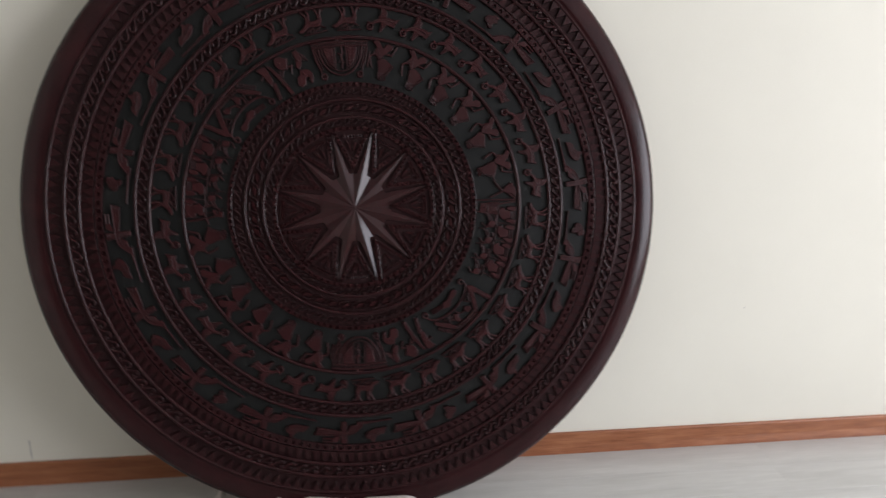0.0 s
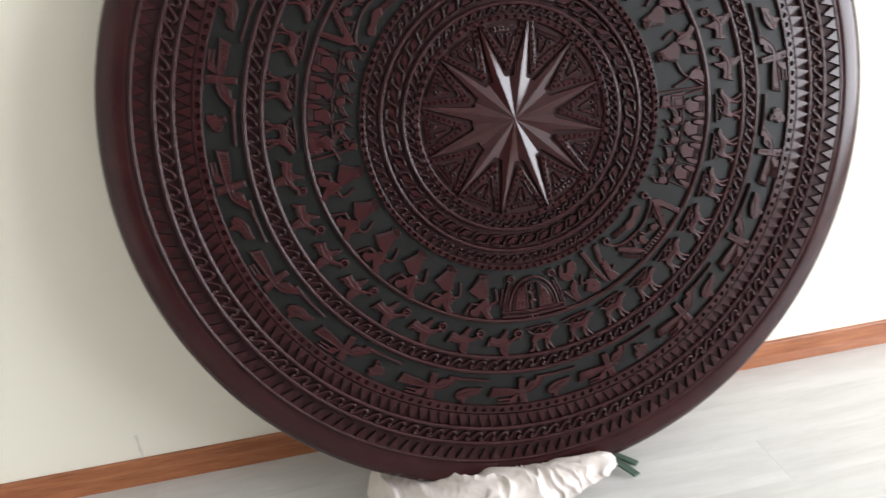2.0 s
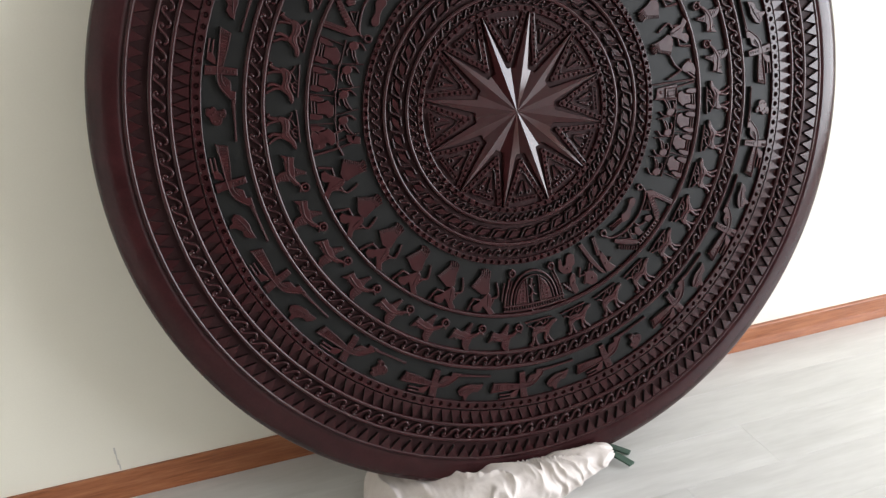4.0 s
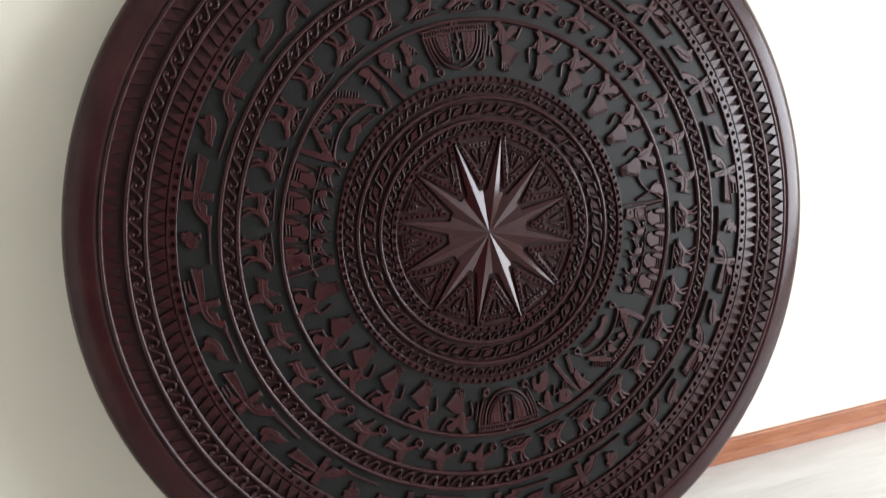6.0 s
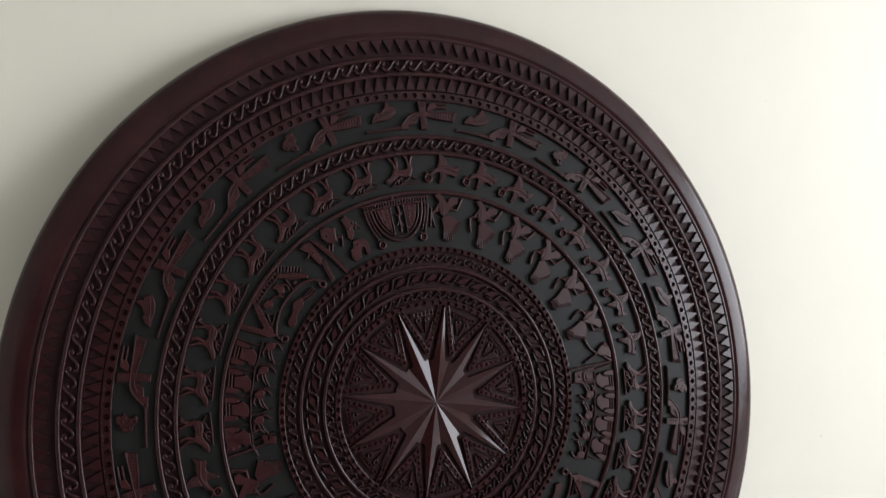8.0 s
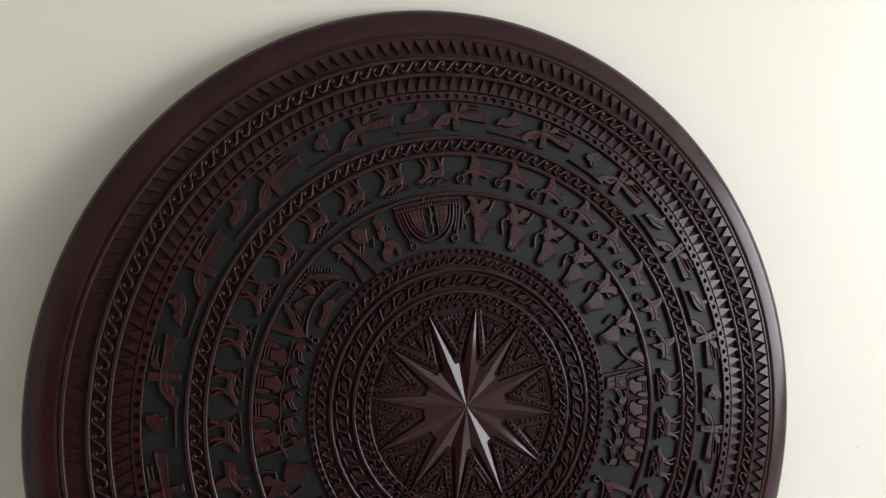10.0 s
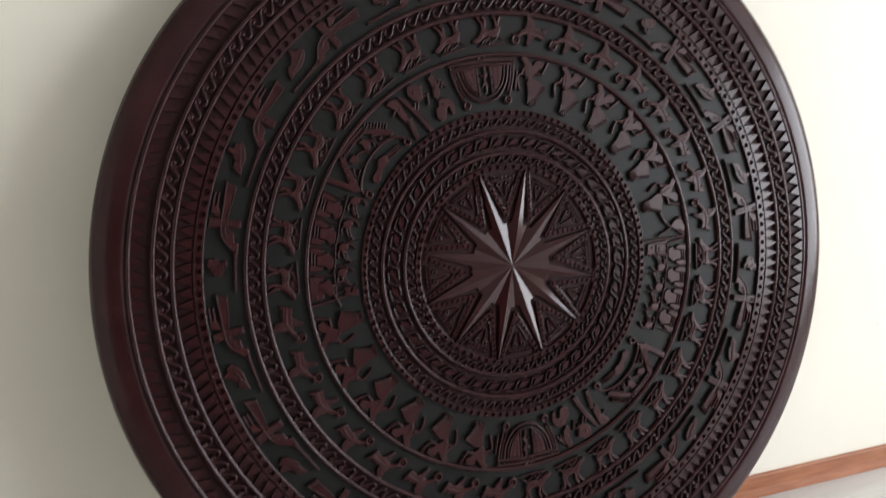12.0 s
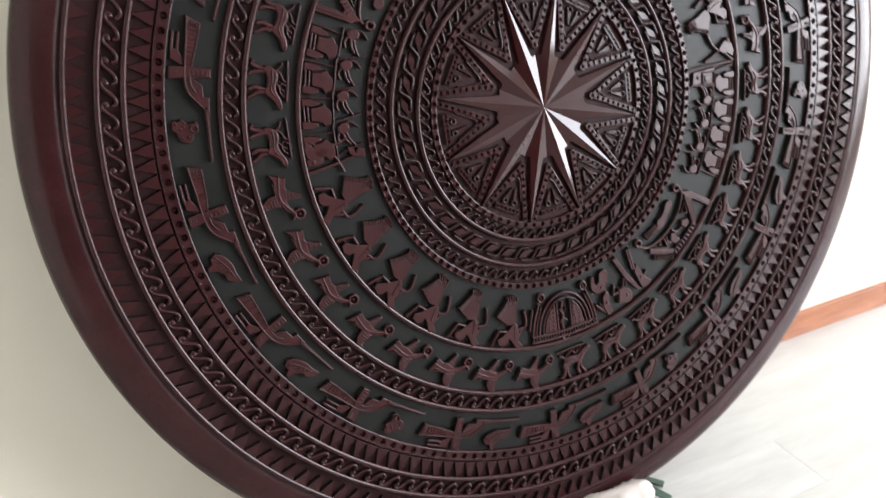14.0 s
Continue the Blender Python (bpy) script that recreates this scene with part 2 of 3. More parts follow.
def pitted(bm, f, x0, x1, y0, y1, top, pit, depth, bottom=LOW, bevel=1.4, n=12):
    """A length of raised strip with one drilled pit in its middle."""
    cx, cy, hx, hy = (x0 + x1) / 2, (y0 + y1) / 2, (x1 - x0) / 2, (y1 - y0) / 2 - bevel
    turn = [2 * math.pi * (k + 0.5) / n for k in range(n)]
    rim = []
    for a in turn:
        c, q = math.cos(a), math.sin(a)
        m = min(hx / max(abs(c), 1e-6), hy / max(abs(q), 1e-6))
        rim.append((cx + c * m, cy + q * m))
    rows = [[bm.verts.new(f(x, y, top)) for x, y in rim]]
    for k, h in ((1.12, top), (1.0, top - 0.0006), (0.86, top - depth * 0.7), (0.5, top - depth)):
        rows.append([bm.verts.new(f(cx + k * pit * math.cos(a), cy + k * pit * math.sin(a), h)) for a in turn])
    for a, b in zip(rows, rows[1:]):
        for k in range(n):
            bm.faces.new((a[k], a[(k + 1) % n], b[(k + 1) % n], b[k]))
    bm.faces.new(rows[-1])
    corners = [bm.verts.new(f(x, y, top)) for x, y in ((x0, cy - hy), (x1, cy - hy), (x1, cy + hy), (x0, cy + hy))]
    for i, sx, sy in ((0, -1, -1), (1, 1, -1), (2, 1, 1), (3, -1, 1)):
        near = sorted(range(n), key=lambda k: (rim[k][0] - cx - sx * hx) ** 2 + (rim[k][1] - cy - sy * hy) ** 2)[:2]
        bm.faces.new((corners[i], rows[0][near[0]], rows[0][near[1]]))
    for sy in (-1, 1):
        line = [[bm.verts.new(f(x, cy + sy * (hy + d), h)) for x in (x0, x1)] for d, h in ((0, top), (bevel * 0.7, top - bevel * 0.0003), (bevel, top - bevel * 0.001), (bevel + 0.4, bottom))]
        for a, b in zip(line, line[1:]):
            bm.faces.new((a[0], a[1], b[1], b[0]))


def pitted_ring(name, radius, count, width, start, top, pit, depth, label, wood):
    bm, p = bmesh.new(), 2000 * math.pi * radius / count
    for k in range(count):
        a = radians(start) + 2 * math.pi * k / count
        pitted(bm, lambda x, y, h: polar(radius + y / 1000, a - x / 1000 / radius, h), -p / 2, p / 2, -width / 2, width / 2, top, pit, depth)
    bmesh.ops.remove_doubles(bm, verts=bm.verts, dist=1e-5)
    return link(name, bm, wood, plaque, label, smooth=40)


def ring_line(bm, f, x, y, radius, width, top=TOP, bottom=LOW, n=14):
    stroke(bm, f, [(x + radius * math.cos(2 * math.pi * k / n), y + radius * math.sin(2 * math.pi * k / n)) for k in range(n + 1)], width, top, bottom)


def hoop(name, profile, mats, parent, label="", n=300):
    """A band turned about the plaque's axis: rows of radius, height and the material of the face outside it."""
    bm = bmesh.new()
    rings = [[bm.verts.new(polar(r, 2 * math.pi * k / n, h)) for k in range(n)] for r, h, _ in profile]
    for a, b, (_, _, m) in zip(rings, rings[1:], profile):
        for k in range(n):
            bm.faces.new((a[k], a[(k + 1) % n], b[(k + 1) % n], b[k])).material_index = m
    return link(name, bm, mats, parent, label, smooth=40)


def turned(ob, degrees, radius):
    cx, cy = centre(radius)
    ob.matrix_local = Matrix.Translation((cx, cy, 0)) @ Matrix.Rotation(radians(degrees), 4, "Z")
    return ob


def round_the_ring(name, bm, mat, parent, angles, label="", smooth=14, radius=1.0):
    """One carved shape, repeated at each angle on the same mesh; its second material is the dark wall shade."""
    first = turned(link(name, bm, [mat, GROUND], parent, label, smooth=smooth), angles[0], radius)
    for a in angles[1:]:
        ob = first.copy()
        scene.collection.objects.link(ob)
        turned(ob, a, radius)
    return first


# ---- plaque: body and ridges ----
plaque = tagged(new("carved_plaque"), "large round dark lacquered wooden plaque carved in relief, leaning on wall", "wooden plaque")
plaque.matrix_world = Matrix(((0.9992, 0.0353, 0.0204, 0.0), (0.0137, 0.1799, -0.9836, 0.0), (-0.0384, 0.9830, 0.1793, 0.937), (0, 0, 0, 1)))
W, D, G = 0, 1, 2
hoop("body", [(0.0005, LOW, G), (0.342, LOW, G),
              (0.3555, LOW, D), (0.481, LOW, D), (0.572, LOW, G), (0.609, LOW, D), (0.6955, LOW, W), (0.7115, LOW, G),
              (0.754, LOW, G), (0.792, LOW, G), (0.8385, LOW, W), (0.8425, -0.0050, W), (0.8440, -0.0048, W), (0.8460, -0.0050, W), (0.8490, -0.0032, W), (0.8550, -0.0024, W), (0.868, -0.0027, W), (0.880, -0.0036, W),
              (0.889, -0.0056, W), (0.896, -0.0086, W), (0.902, -0.0126, W), (0.9068, -0.0176, W), (0.9098, -0.0236, W), (0.911, -0.0300, W), (0.9105, -0.042, W), (0.905, -0.0495, W), (0.0005, -0.050, W)],
     [LACQUER, GROUND, GROOVE], plaque, n=360)
for r, half, up in ((0.257, 4.6, 0.5), (0.3075, 4.6, 0.5), (0.481, 5.2, 1), (0.572, 5.2, 1.5), (0.609, 5.2, 1), (0.754, 5.2, 1), (0.792, 5.2, 1.5), (0.8385, 4.6, 1.5)):
    q, t = half / 1000, TOP + up / 1000
    arc = [(r + q * math.sin(k * 0.24), t - q * 0.95 * (1 - math.cos(k * 0.24)), W) for k in range(-6, 7)]
    hoop("ridge", [(r - q * 1.08, LOW, W)] + arc + [(r + q * 1.08, LOW, W)], LACQUER, plaque)

# ---- star with twelve faceted rays, ornaments between them ----
RAY0 = 18.5
bm = bmesh.new()
apex, tip_r, kink_r, half = 0.0050, 221.0, 98.0, radians(15)
ht, hk = 0.0030, -0.0051
WALL = 10.5
kx, ky = kink_r * math.cos(half), kink_r * math.sin(half)
ux, uy = (tip_r - kx) / math.hypot(tip_r - kx, ky), -ky / math.hypot(tip_r - kx, ky)


def facet_height(x, y):
    """The plane through the star's peak, the notch and the ray's tip."""
    y = abs(y)
    n = Vector((kx, ky, (hk - apex) * 1000)).cross(Vector((tip_r, 0, (ht - apex) * 1000)))
    return apex - (n.x * x + n.y * y) / n.z / 1000


for s in (-1, 1):
    def spot(x, y, h=None):
        return bm.verts.new(straight(x, s * y, facet_height(x, y) if h is None else h))

    inner = [spot(0, 0), spot(kx, ky)]
    inner += [spot(kx + ux * d + uy * w, ky + uy * d - ux * w) for d, w in ((0.6, 4.2), (2.4, WALL * 0.88), (6.5, WALL))]
    inner += [spot(tip_r, 0)]
    bm.faces.new(inner)
    low = [spot(kx + ux * d + uy * w, ky + uy * d - ux * w, LOW) for d, w in ((0.5, -1.0), (1.8, 3.0), (4.5, WALL * 0.70), (8.0, WALL * 0.76))] + [spot(tip_r + 4, 0, LOW)]
    for k in range(4):
        bm.faces.new((inner[k + 1], low[k], low[k + 1], inner[k + 2]))
bmesh.ops.remove_doubles(bm, verts=bm.verts, dist=1e-6)
bmesh.ops.triangulate(bm, faces=[f for f in bm.faces if len(f.verts) > 4])
round_the_ring("star_ray", bm, STARWOOD, plaque, [RAY0 + 30 * k for k in range(12)], "faceted glossy ray of the central star", smooth=14, radius=0.1)

bm = bmesh.new()
GAP = math.atan2(tip_r * math.sin(half), tip_r * math.cos(half) - kink_r)
for s in (-1, 1):
    along = lambda d, q: (kink_r + d * math.cos(GAP) + q * math.sin(GAP), s * (d * math.sin(GAP) - q * math.cos(GAP)))
    for k in range(9):
        d = 17.0 + 12.9 * k
        pitted(bm, lambda x, y, h: straight(*along(x, y), h), d - 6.45, d + 6.45, 3.0, 13.6, -0.0022, 3.3, 0.0050)
    ring_line(bm, straight, 188, s * 10.5, 4.8, 3.4, top=-0.0020, n=12)
    plate(bm, straight, [(185, s * 5.4), (160, s * 1.6), (161, s * 4.6), (183, s * 15)], top=-0.0024, edge=0.8)
    stroke(bm, straight, [(181, s * 24), (147, s * 7.5), (139, 0)], 2.6, top=-0.0028)
for k in range(6):
    pitted(bm, straight, 197, 208, 9.4 * (k - 3), 9.4 * (k - 2), -0.0020, 2.9, 0.0052, bevel=0.8)
round_the_ring("star_gap_ornament", bm, LACQUER, plaque, [RAY0 + 15 + 30 * k for k in range(12)], "pitted triangle carved between two star rays", radius=0.1)

# ---- running bands: beads, waves, meander, teeth ----


def evenly(count, start):
    return [start + 360 * k / count for k in range(count)]


def waves(name, radius, count, width, start, ball):
    """A running scroll: each unit an S whose knobbed hook overhangs the tail of the next."""
    k, bm = 2000 * math.pi * radius / count / 30.2, bmesh.new()
    path = [(12.5, 4.0), (14.8, 4.2), (17.0, 7.2), (14.6, 11.0), (9.6, 11.4), (4.4, 6.6), (-1.6, -1.6), (-7.6, -7.2), (-13.6, -8.4), (-18.0, -5.4), (-18.4, -2.0)]
    stroke(bm, band(radius), [(k * x, k * y) for x, y in path], width, top=0.0002, smooth_steps=2)
    dome(bm, band(radius), 13.0 * k, 5.0 * k, ball, top=0.0010, sides=10)
    round_the_ring(name, bm, LACQUER, plaque, evenly(count, start), smooth=60, radius=radius)


def teeth(name, base, point, count, start, blunt):
    p, bm = 2000 * math.pi * base / count, bmesh.new()
    y = (point - base) * 1000
    plate(bm, band(base), [(-p * 0.5, 0), (p * 0.5, 0), (p * blunt, y), (-p * blunt, y)], top=-0.0012, edge=0.7)
    round_the_ring(name, bm, LACQUER, plaque, evenly(count, start))


pitted_ring("inner_pitted_strip", 0.2265, 72, 12.0, 166.2, -0.0016, 4.5, 0.0060, "narrow raised strip with a row of drilled pits", LACQUER)
pitted_ring("middle_pitted_strip", 0.3495, 120, 13.0, 166.5, -0.0012, 4.9, 0.0066, "narrow raised strip with a row of drilled pits", LACQUER)
pitted_ring("outer_pitted_strip", 0.7042, 190, 20.5, 164.9, -0.0006, 5.8, 0.0070, "raised strip with a row of round drilled pits", LACQUER)
waves("inner_wave", 0.2435, 68, 3.4, 147.7, 2.1)
waves("middle_wave", 0.3272, 88, 3.5, 155.1, 2.3)
waves("outer_wave", 0.5905, 123, 5.4, 166.2, 4.4)
waves("rim_wave", 0.7730, 148, 6.0, 163.5, 4.8)
teeth("tooth", 0.8360, 0.8065, 180, 164.78, 0.03)
teeth("inward_based_tooth", 0.7170, 0.7500, 180, 163.71, 0.03)

bm, f = bmesh.new(), band(0.2825)
stroke(bm, f, [(15, 13.6), (-5, 13), (-7.5, 11.8), (-17, -8.2), (-19.5, -9.8), (-39, -10.6)], 4.0, top=0.0018)
plate(bm, f, [(22, 9.0), (7, 8.5), (-1, 2), (-10, -6.5), (11, -6.5), (17, 1)], top=-0.0010, edge=1.0)
round_the_ring("meander", bm, LACQUER, plaque, evenly(46, 157.9), smooth=35, radius=0.2825)

# ---- outer figure band: eighteen flying birds, small perched ones and rosettes ----
bm, f = bmesh.new(), band(0.652)
plate(bm, f, [(89, 21), (82, -4), (42, -2), (12, 3), (12, 14), (46, 15)])
plate(bm, f, [(16, 15), (14, 3), (-2, 3), (-9, -9), (-14, -15), (-31, -17), (-33, -26), (-58, -26), (-56, -20), (-49, -18), (-37, -3), (-26, 7), (-13, 13), (2, 16)], top=0.0010)
plate(bm, f, [(-48, -17), (-54, -25), (-92, -25), (-137, -24), (-137, -19), (-98, -20.5)], edge=0.9)
stroke(bm, f, [(-54, -21), (-92, -22.5), (-134, -21.5)], 2.0, top=0.0016, bottom=-0.0006)
plate(bm, f, [(12, 38), (14, 15), (15, -26), (0, -27), (-3, 10), (-6, 38)], top=0.0020)
plate(bm, f, [(38, 36), (38, 26), (30, 20), (18, 15), (15, 19), (21, 31), (23, 36)])
for y in (35.0, 26.5):
    stroke(bm, f, [(63, y + 1), (34, y)], 4.4)
stroke(bm, f, [(88, 19), (46, 14), (12, 14), (-14, 12), (-28, 5), (-40, -7), (-50, -17)], 3.0, top=0.0030, bottom=-0.0005, smooth_steps=1)
stroke(bm, f, [(81, -2), (42, -0.5), (12, 4)], 2.4, top=0.0022, bottom=-0.0005)
for k in range(5):
    stroke(bm, f, [(85 - 1.0 * k, 16 - 4.2 * k), (78 - 1.0 * k, 15 - 4.0 * k)], 1.8, top=0.0026, bottom=-0.0005)
for k in range(7):
    stroke(bm, f, [(71 - 6.5 * k, 13.0 - 0.2 * k), (70 - 6.5 * k, 1 + 0.3 * k)], 2.0, top=0.0018, bottom=-0.0005)
for y in (34, 30, 26, 1, -6, -13, -20):
    stroke(bm, f, [(9, y), (3, y)], 2.2, top=0.0038, bottom=0.001)
stroke(bm, f, [(2, 5), (-12, 4), (-24, -4)], 3.4, top=0.0030, bottom=0.0, smooth_steps=1)
for k in range(4):
    stroke(bm, f, [(-6 - 4 * k, -1 - 3.0 * k), (-14 - 3 * k, 2 - 3.4 * k)], 1.8, top=0.0022, bottom=0.0)
dome(bm, f, -49, -22.5, 2.8, top=0.0034, bottom=0.0, sides=8)
round_the_ring("long_beaked_bird_motif", bm, FIGURE, plaque, [168.2 + 20 * k for k in range(18)], "flat stylised bird relief with fan tail and long beak")

bm, f = bmesh.new(), band(0.6675)
plate(bm, f, [(26, 2), (20, -7), (8, -14), (-6, -18), (-20, -17), (-38, -19), (-34, -8), (-25, 2), (-14, 1), (-2, 11), (2, 24), (8, 22), (11, 13), (20, 13)], top=0.0006)
stroke(bm, f, [(21, 4), (8, -3), (-6, -8), (-26, -12)], 2.6, top=0.0022, bottom=-0.0005, smooth_steps=1)
for k in range(4):
    stroke(bm, f, [(18 - 6 * k, 10 - 2.0 * k), (16 - 6 * k, 3 - 2.6 * k)], 2.0, top=0.0018, bottom=-0.0005)
dome(bm, f, -12, -6, 2.8, top=0.0022, bottom=-0.0005, sides=8)
round_the_ring("small_bird_motif", bm, FIGURE, plaque, [175.4 + 20 * k for k in range(18) if k % 3], "small flat stylised bird relief")

bm = bmesh.new()
plate(bm, f, [(13, 18), (15, 14), (12, 9), (18, 4), (14, -1), (9, -4), (9, -13), (13, -18), (7, -23), (-2, -21), (-7, -14), (-16, -13), (-22, -6), (-20, 3), (-13, 10), (-4, 12), (-1, 18), (7, 19)], top=0.0006, soft=1)
ring_line(bm, f, 1, -15, 5.4, 3.0, top=0.0030, bottom=-0.0005, n=10)
for x, y in ((9, 13), (1, 6), (-12, -6), (-13, 3), (6, 1)):
    dome(bm, f, x, y, 2.8, top=0.0022, bottom=-0.0005, sides=8)
round_the_ring("rosette_motif", bm, FIGURE, plaque, [175.4 + 60 * k for k in range(6)], "small knobbed carved rosette")

# ---- middle figure band: deer and crook-necked birds ----
bm, f = bmesh.new(), band(0.527)
plate(bm, f, [(30, 12), (27, 0), (21, -8), (10, -10), (-4, -6), (-13, -9), (-25, -17), (-36, -19), (-43, -15), (-38, -10), (-27, -6), (-20, 3), (-14, 12), (-9, 13), (-4, 8), (8, 7), (18, 11), (23, 18)], top=0.0012, edge=2.4, soft=1)
for path, w in (([(24, 8), (24, 20), (26, 29), (30, 37)], 7.0), ([(20, 12), (19, 26), (15, 37)], 5.6), ([(-9, 8), (-7, 19), (-5, 28), (-9, 36)], 7.0),
                ([(-13, 9), (-13, 22), (-18, 30), (-22, 37)], 5.6)):
    stroke(bm, f, path, w, smooth_steps=1)
for x, y in ((33, 34), (14, 37), (-9, 36), (-22, 37)):
    dome(bm, f, x, y, 3.4, sides=8)
stroke(bm, f, [(42, -23), (10, -26), (-28, -26)], 3.4)
stroke(bm, f, [(22, -5), (30, -13), (37, -14)], 3.6, smooth_steps=1)
stroke(bm, f, [(24, -6), (17, -15), (8, -18), (6, -24)], 3.6, smooth_steps=1)
stroke(bm, f, [(2, -8), (-6, -14), (-10, -22)], 3.4, smooth_steps=1)
stroke(bm, f, [(-2, -24), (4, -17), (-4, -12), (-14, -15), (-19, -22)], 3.0, smooth_steps=1)
stroke(bm, f, [(23, 2), (8, -1), (-8, 3), (-20, -6)], 2.4, top=0.0030, bottom=0.0, smooth_steps=1)
stroke(bm, f, [(17, -5), (7, -5), (-4, -1)], 2.0, top=0.0026, bottom=0.0)
dome(bm, f, -35, -15, 2.0, top=0.0030, bottom=0.0, sides=8)
PITCH = 360 / 34
round_the_ring("deer_motif", bm, FIGURE, plaque, [94.3 + PITCH * k for k in range(9)] + [-86.3 + PITCH * k for k in range(9)], "flat stylised deer relief")

bm, f = bmesh.new(), band(0.527)
plate(bm, f, [(46, 20), (35, -8), (20, -3), (13, -5), (5, -2), (-5, 1), (-14, -1), (-22, -6), (-27, -2), (-21, 6), (-8, 12), (6, 15), (18, 17), (34, 14)], top=0.0012)
plate(bm, f, [(14, -4), (-1, -26), (-7, -25), (-3, -8), (-5, 2)], top=0.0004)
plate(bm, f, [(12, 14), (11, 29), (6, 37), (-3, 45), (-8, 44), (-6, 31), (-11, 12)], top=0.0004)
stroke(bm, f, [(40, 4), (20, 8), (7, 11), (-6, 7), (-19, 0), (-28, -7)], 4.2, top=0.0030, bottom=-0.0005, smooth_steps=1)
stroke(bm, f, [(-24, -3), (-30, -5)], 7.0, top=0.0006)
ring_line(bm, f, -33, -14, 8.4, 5.0, top=0.0014)
dome(bm, f, -33, -14, 3.4, sides=8)
stroke(bm, f, [(-33, -5), (-39, 0)], 4.0)
for k in range(5):
    stroke(bm, f, [(39 - 2.0 * k, -4 + 5.2 * k), (33 - 1.6 * k, -2 + 4.6 * k)], 1.8, top=0.0024, bottom=-0.0006)
    stroke(bm, f, [(9 - 2.4 * k, -6 - 4.2 * k), (1 - 1.4 * k, -6 - 4.0 * k)], 1.8, top=0.0018, bottom=-0.0006)
    stroke(bm, f, [(8 - 2.4 * k, 17 + 5.0 * k), (-5 - 0.6 * k, 17 + 5.0 * k)], 1.8, top=0.0018, bottom=-0.0006)
round_the_ring("crook_necked_bird_motif", bm, FIGURE, plaque, [9.3 + PITCH * k for k in range(8)] + [-170.8 + PITCH * k for k in range(8)], "flat stylised bird relief with curled neck")

# ---- inner figure band: plumed shapes, arched houses, tents, jars ----
bm, f = bmesh.new(), band(0.4200)
plate(bm, f, [(31, -5), (22, -23), (13, -40), (5, -36), (-10, -42), (-13, -19), (-18, 0), (-12, 8), (2, 10), (15, 3)], top=0.0004)
for k in range(9):
    stroke(bm, f, [(31.5 - 2.2 * k, -7 - 4.0 * k), (23.5 - 2.2 * k, -4 - 4.0 * k)], 2.0, top=0.0024, bottom=-0.0005)
for x0, y0, x1, y1 in ((15, -48, 6, -30), (10, -50.5, 1, -30), (3.5, -51.5, -3, -30), (-3, -50.5, -7, -30), (-10, -47.5, -11, -30)):
    stroke(bm, f, [(x0, y0), (x1, y1)], 3.4, top=0.0016)
plate(bm, f, [(-2, 18), (-12, 4), (-21, 9), (-26, 26), (-25, 40), (-36, 53), (-24, 59), (-14, 46), (-6, 38), (-3, 48), (5, 53), (16, 49), (18, 40), (8, 31)], top=0.0012)
stroke(bm, f, [(-22, 19), (-41, 14), (-39, -3), (-32, -20)], 5.2, smooth_steps=1)
stroke(bm, f, [(-24, 35), (-31, 17)], 5.0)
stroke(bm, f, [(-2, 23), (18, 23), (23, 37), (27, 52)], 5.2, top=0.0006)
stroke(bm, f, [(-13, 10), (-16, 24), (-18, 38)], 2.2, top=0.0026, bottom=0.0)
dome(bm, f, -16, 12, 3.0, top=0.0028, bottom=0.0, sides=8)
round_the_ring("plumed_motif", bm, FIGURE, plaque, [80.3, 67.5, 55.2, 42.8, 30.4, 17.6, -105.2, -117.5, -129.8, -142.2, -154.6, -167.0], "plain angular carved shape with a striped fan plume", radius=0.42)

bm, f = bmesh.new(), band(0.4200)
for y, w in ((38, 4.0), (50, 4.4)):
    stroke(bm, f, [(-73, y + 2), (-36, y), (0, y), (36, y), (72, y + 1)], w, top=0.0006)
for k in range(24):
    stroke(bm, f, [(-69 + 6.0 * k, 38), (-69 + 6.0 * k, 49)], 2.6, top=0.0002)
for rx, ry, w in ((57, 80, 5.0), (49, 69, 3.0)):
    stroke(bm, f, [(-rx * math.cos(math.pi * k / 14), 36 - ry * math.sin(math.pi * k / 14) ** 0.8) for k in range(15)], w, top=0.0006)
for s in (-1, 1):
    stroke(bm, f, [(s * 71, 37), (s * 70, 6), (s * 61, -30)], 3.8, smooth_steps=1)
    stroke(bm, f, [(s * 64, 37), (s * 63, 8), (s * 55, -24)], 2.8, smooth_steps=1)
    for k in range(8):
        dome(bm, f, s * (67.5 - max(0, k - 3) * 1.6), 32 - 7.4 * k, 2.2, top=-0.0006, sides=6)
    plate(bm, f, [(s * 45, 35), (s * 42, 11), (s * 35, -9), (s * 23, -22), (s * 20, -22), (s * 17, 35)], top=-0.0010)
    stroke(bm, f, [(s * 15, 35), (s * 17, -28)], 3.4, top=0.0004)
    for k in range(6):
        dome(bm, f, s * (24 + (k < 2) * 1), 30 - 9.0 * k, 2.7, top=0.0014, bottom=-0.002, sides=8)
        dome(bm, f, s * (35 - (k > 2) * 3), 29 - 8.6 * min(k, 4), 2.5, top=0.0012, bottom=-0.002, sides=8)
    ring_line(bm, f, s * 56, -42, 8, 5.0, top=0.0016)
    dome(bm, f, s * 56, -42, 3.4, sides=8)
    stroke(bm, f, [(s * 8, 49), (s * 5, 57), (0, 58)], 4.0, smooth_steps=1)
stroke(bm, f, [(3, 36), (5, 20), (1, 6), (4, -10), (1, -24)], 6.0, top=-0.0014)
stroke(bm, f, [(-7, 18), (2, 10), (11, 20)], 4.4, top=-0.0014)
stroke(bm, f, [(-6, -8), (2, 2), (10, -10)], 4.0, top=-0.0014)
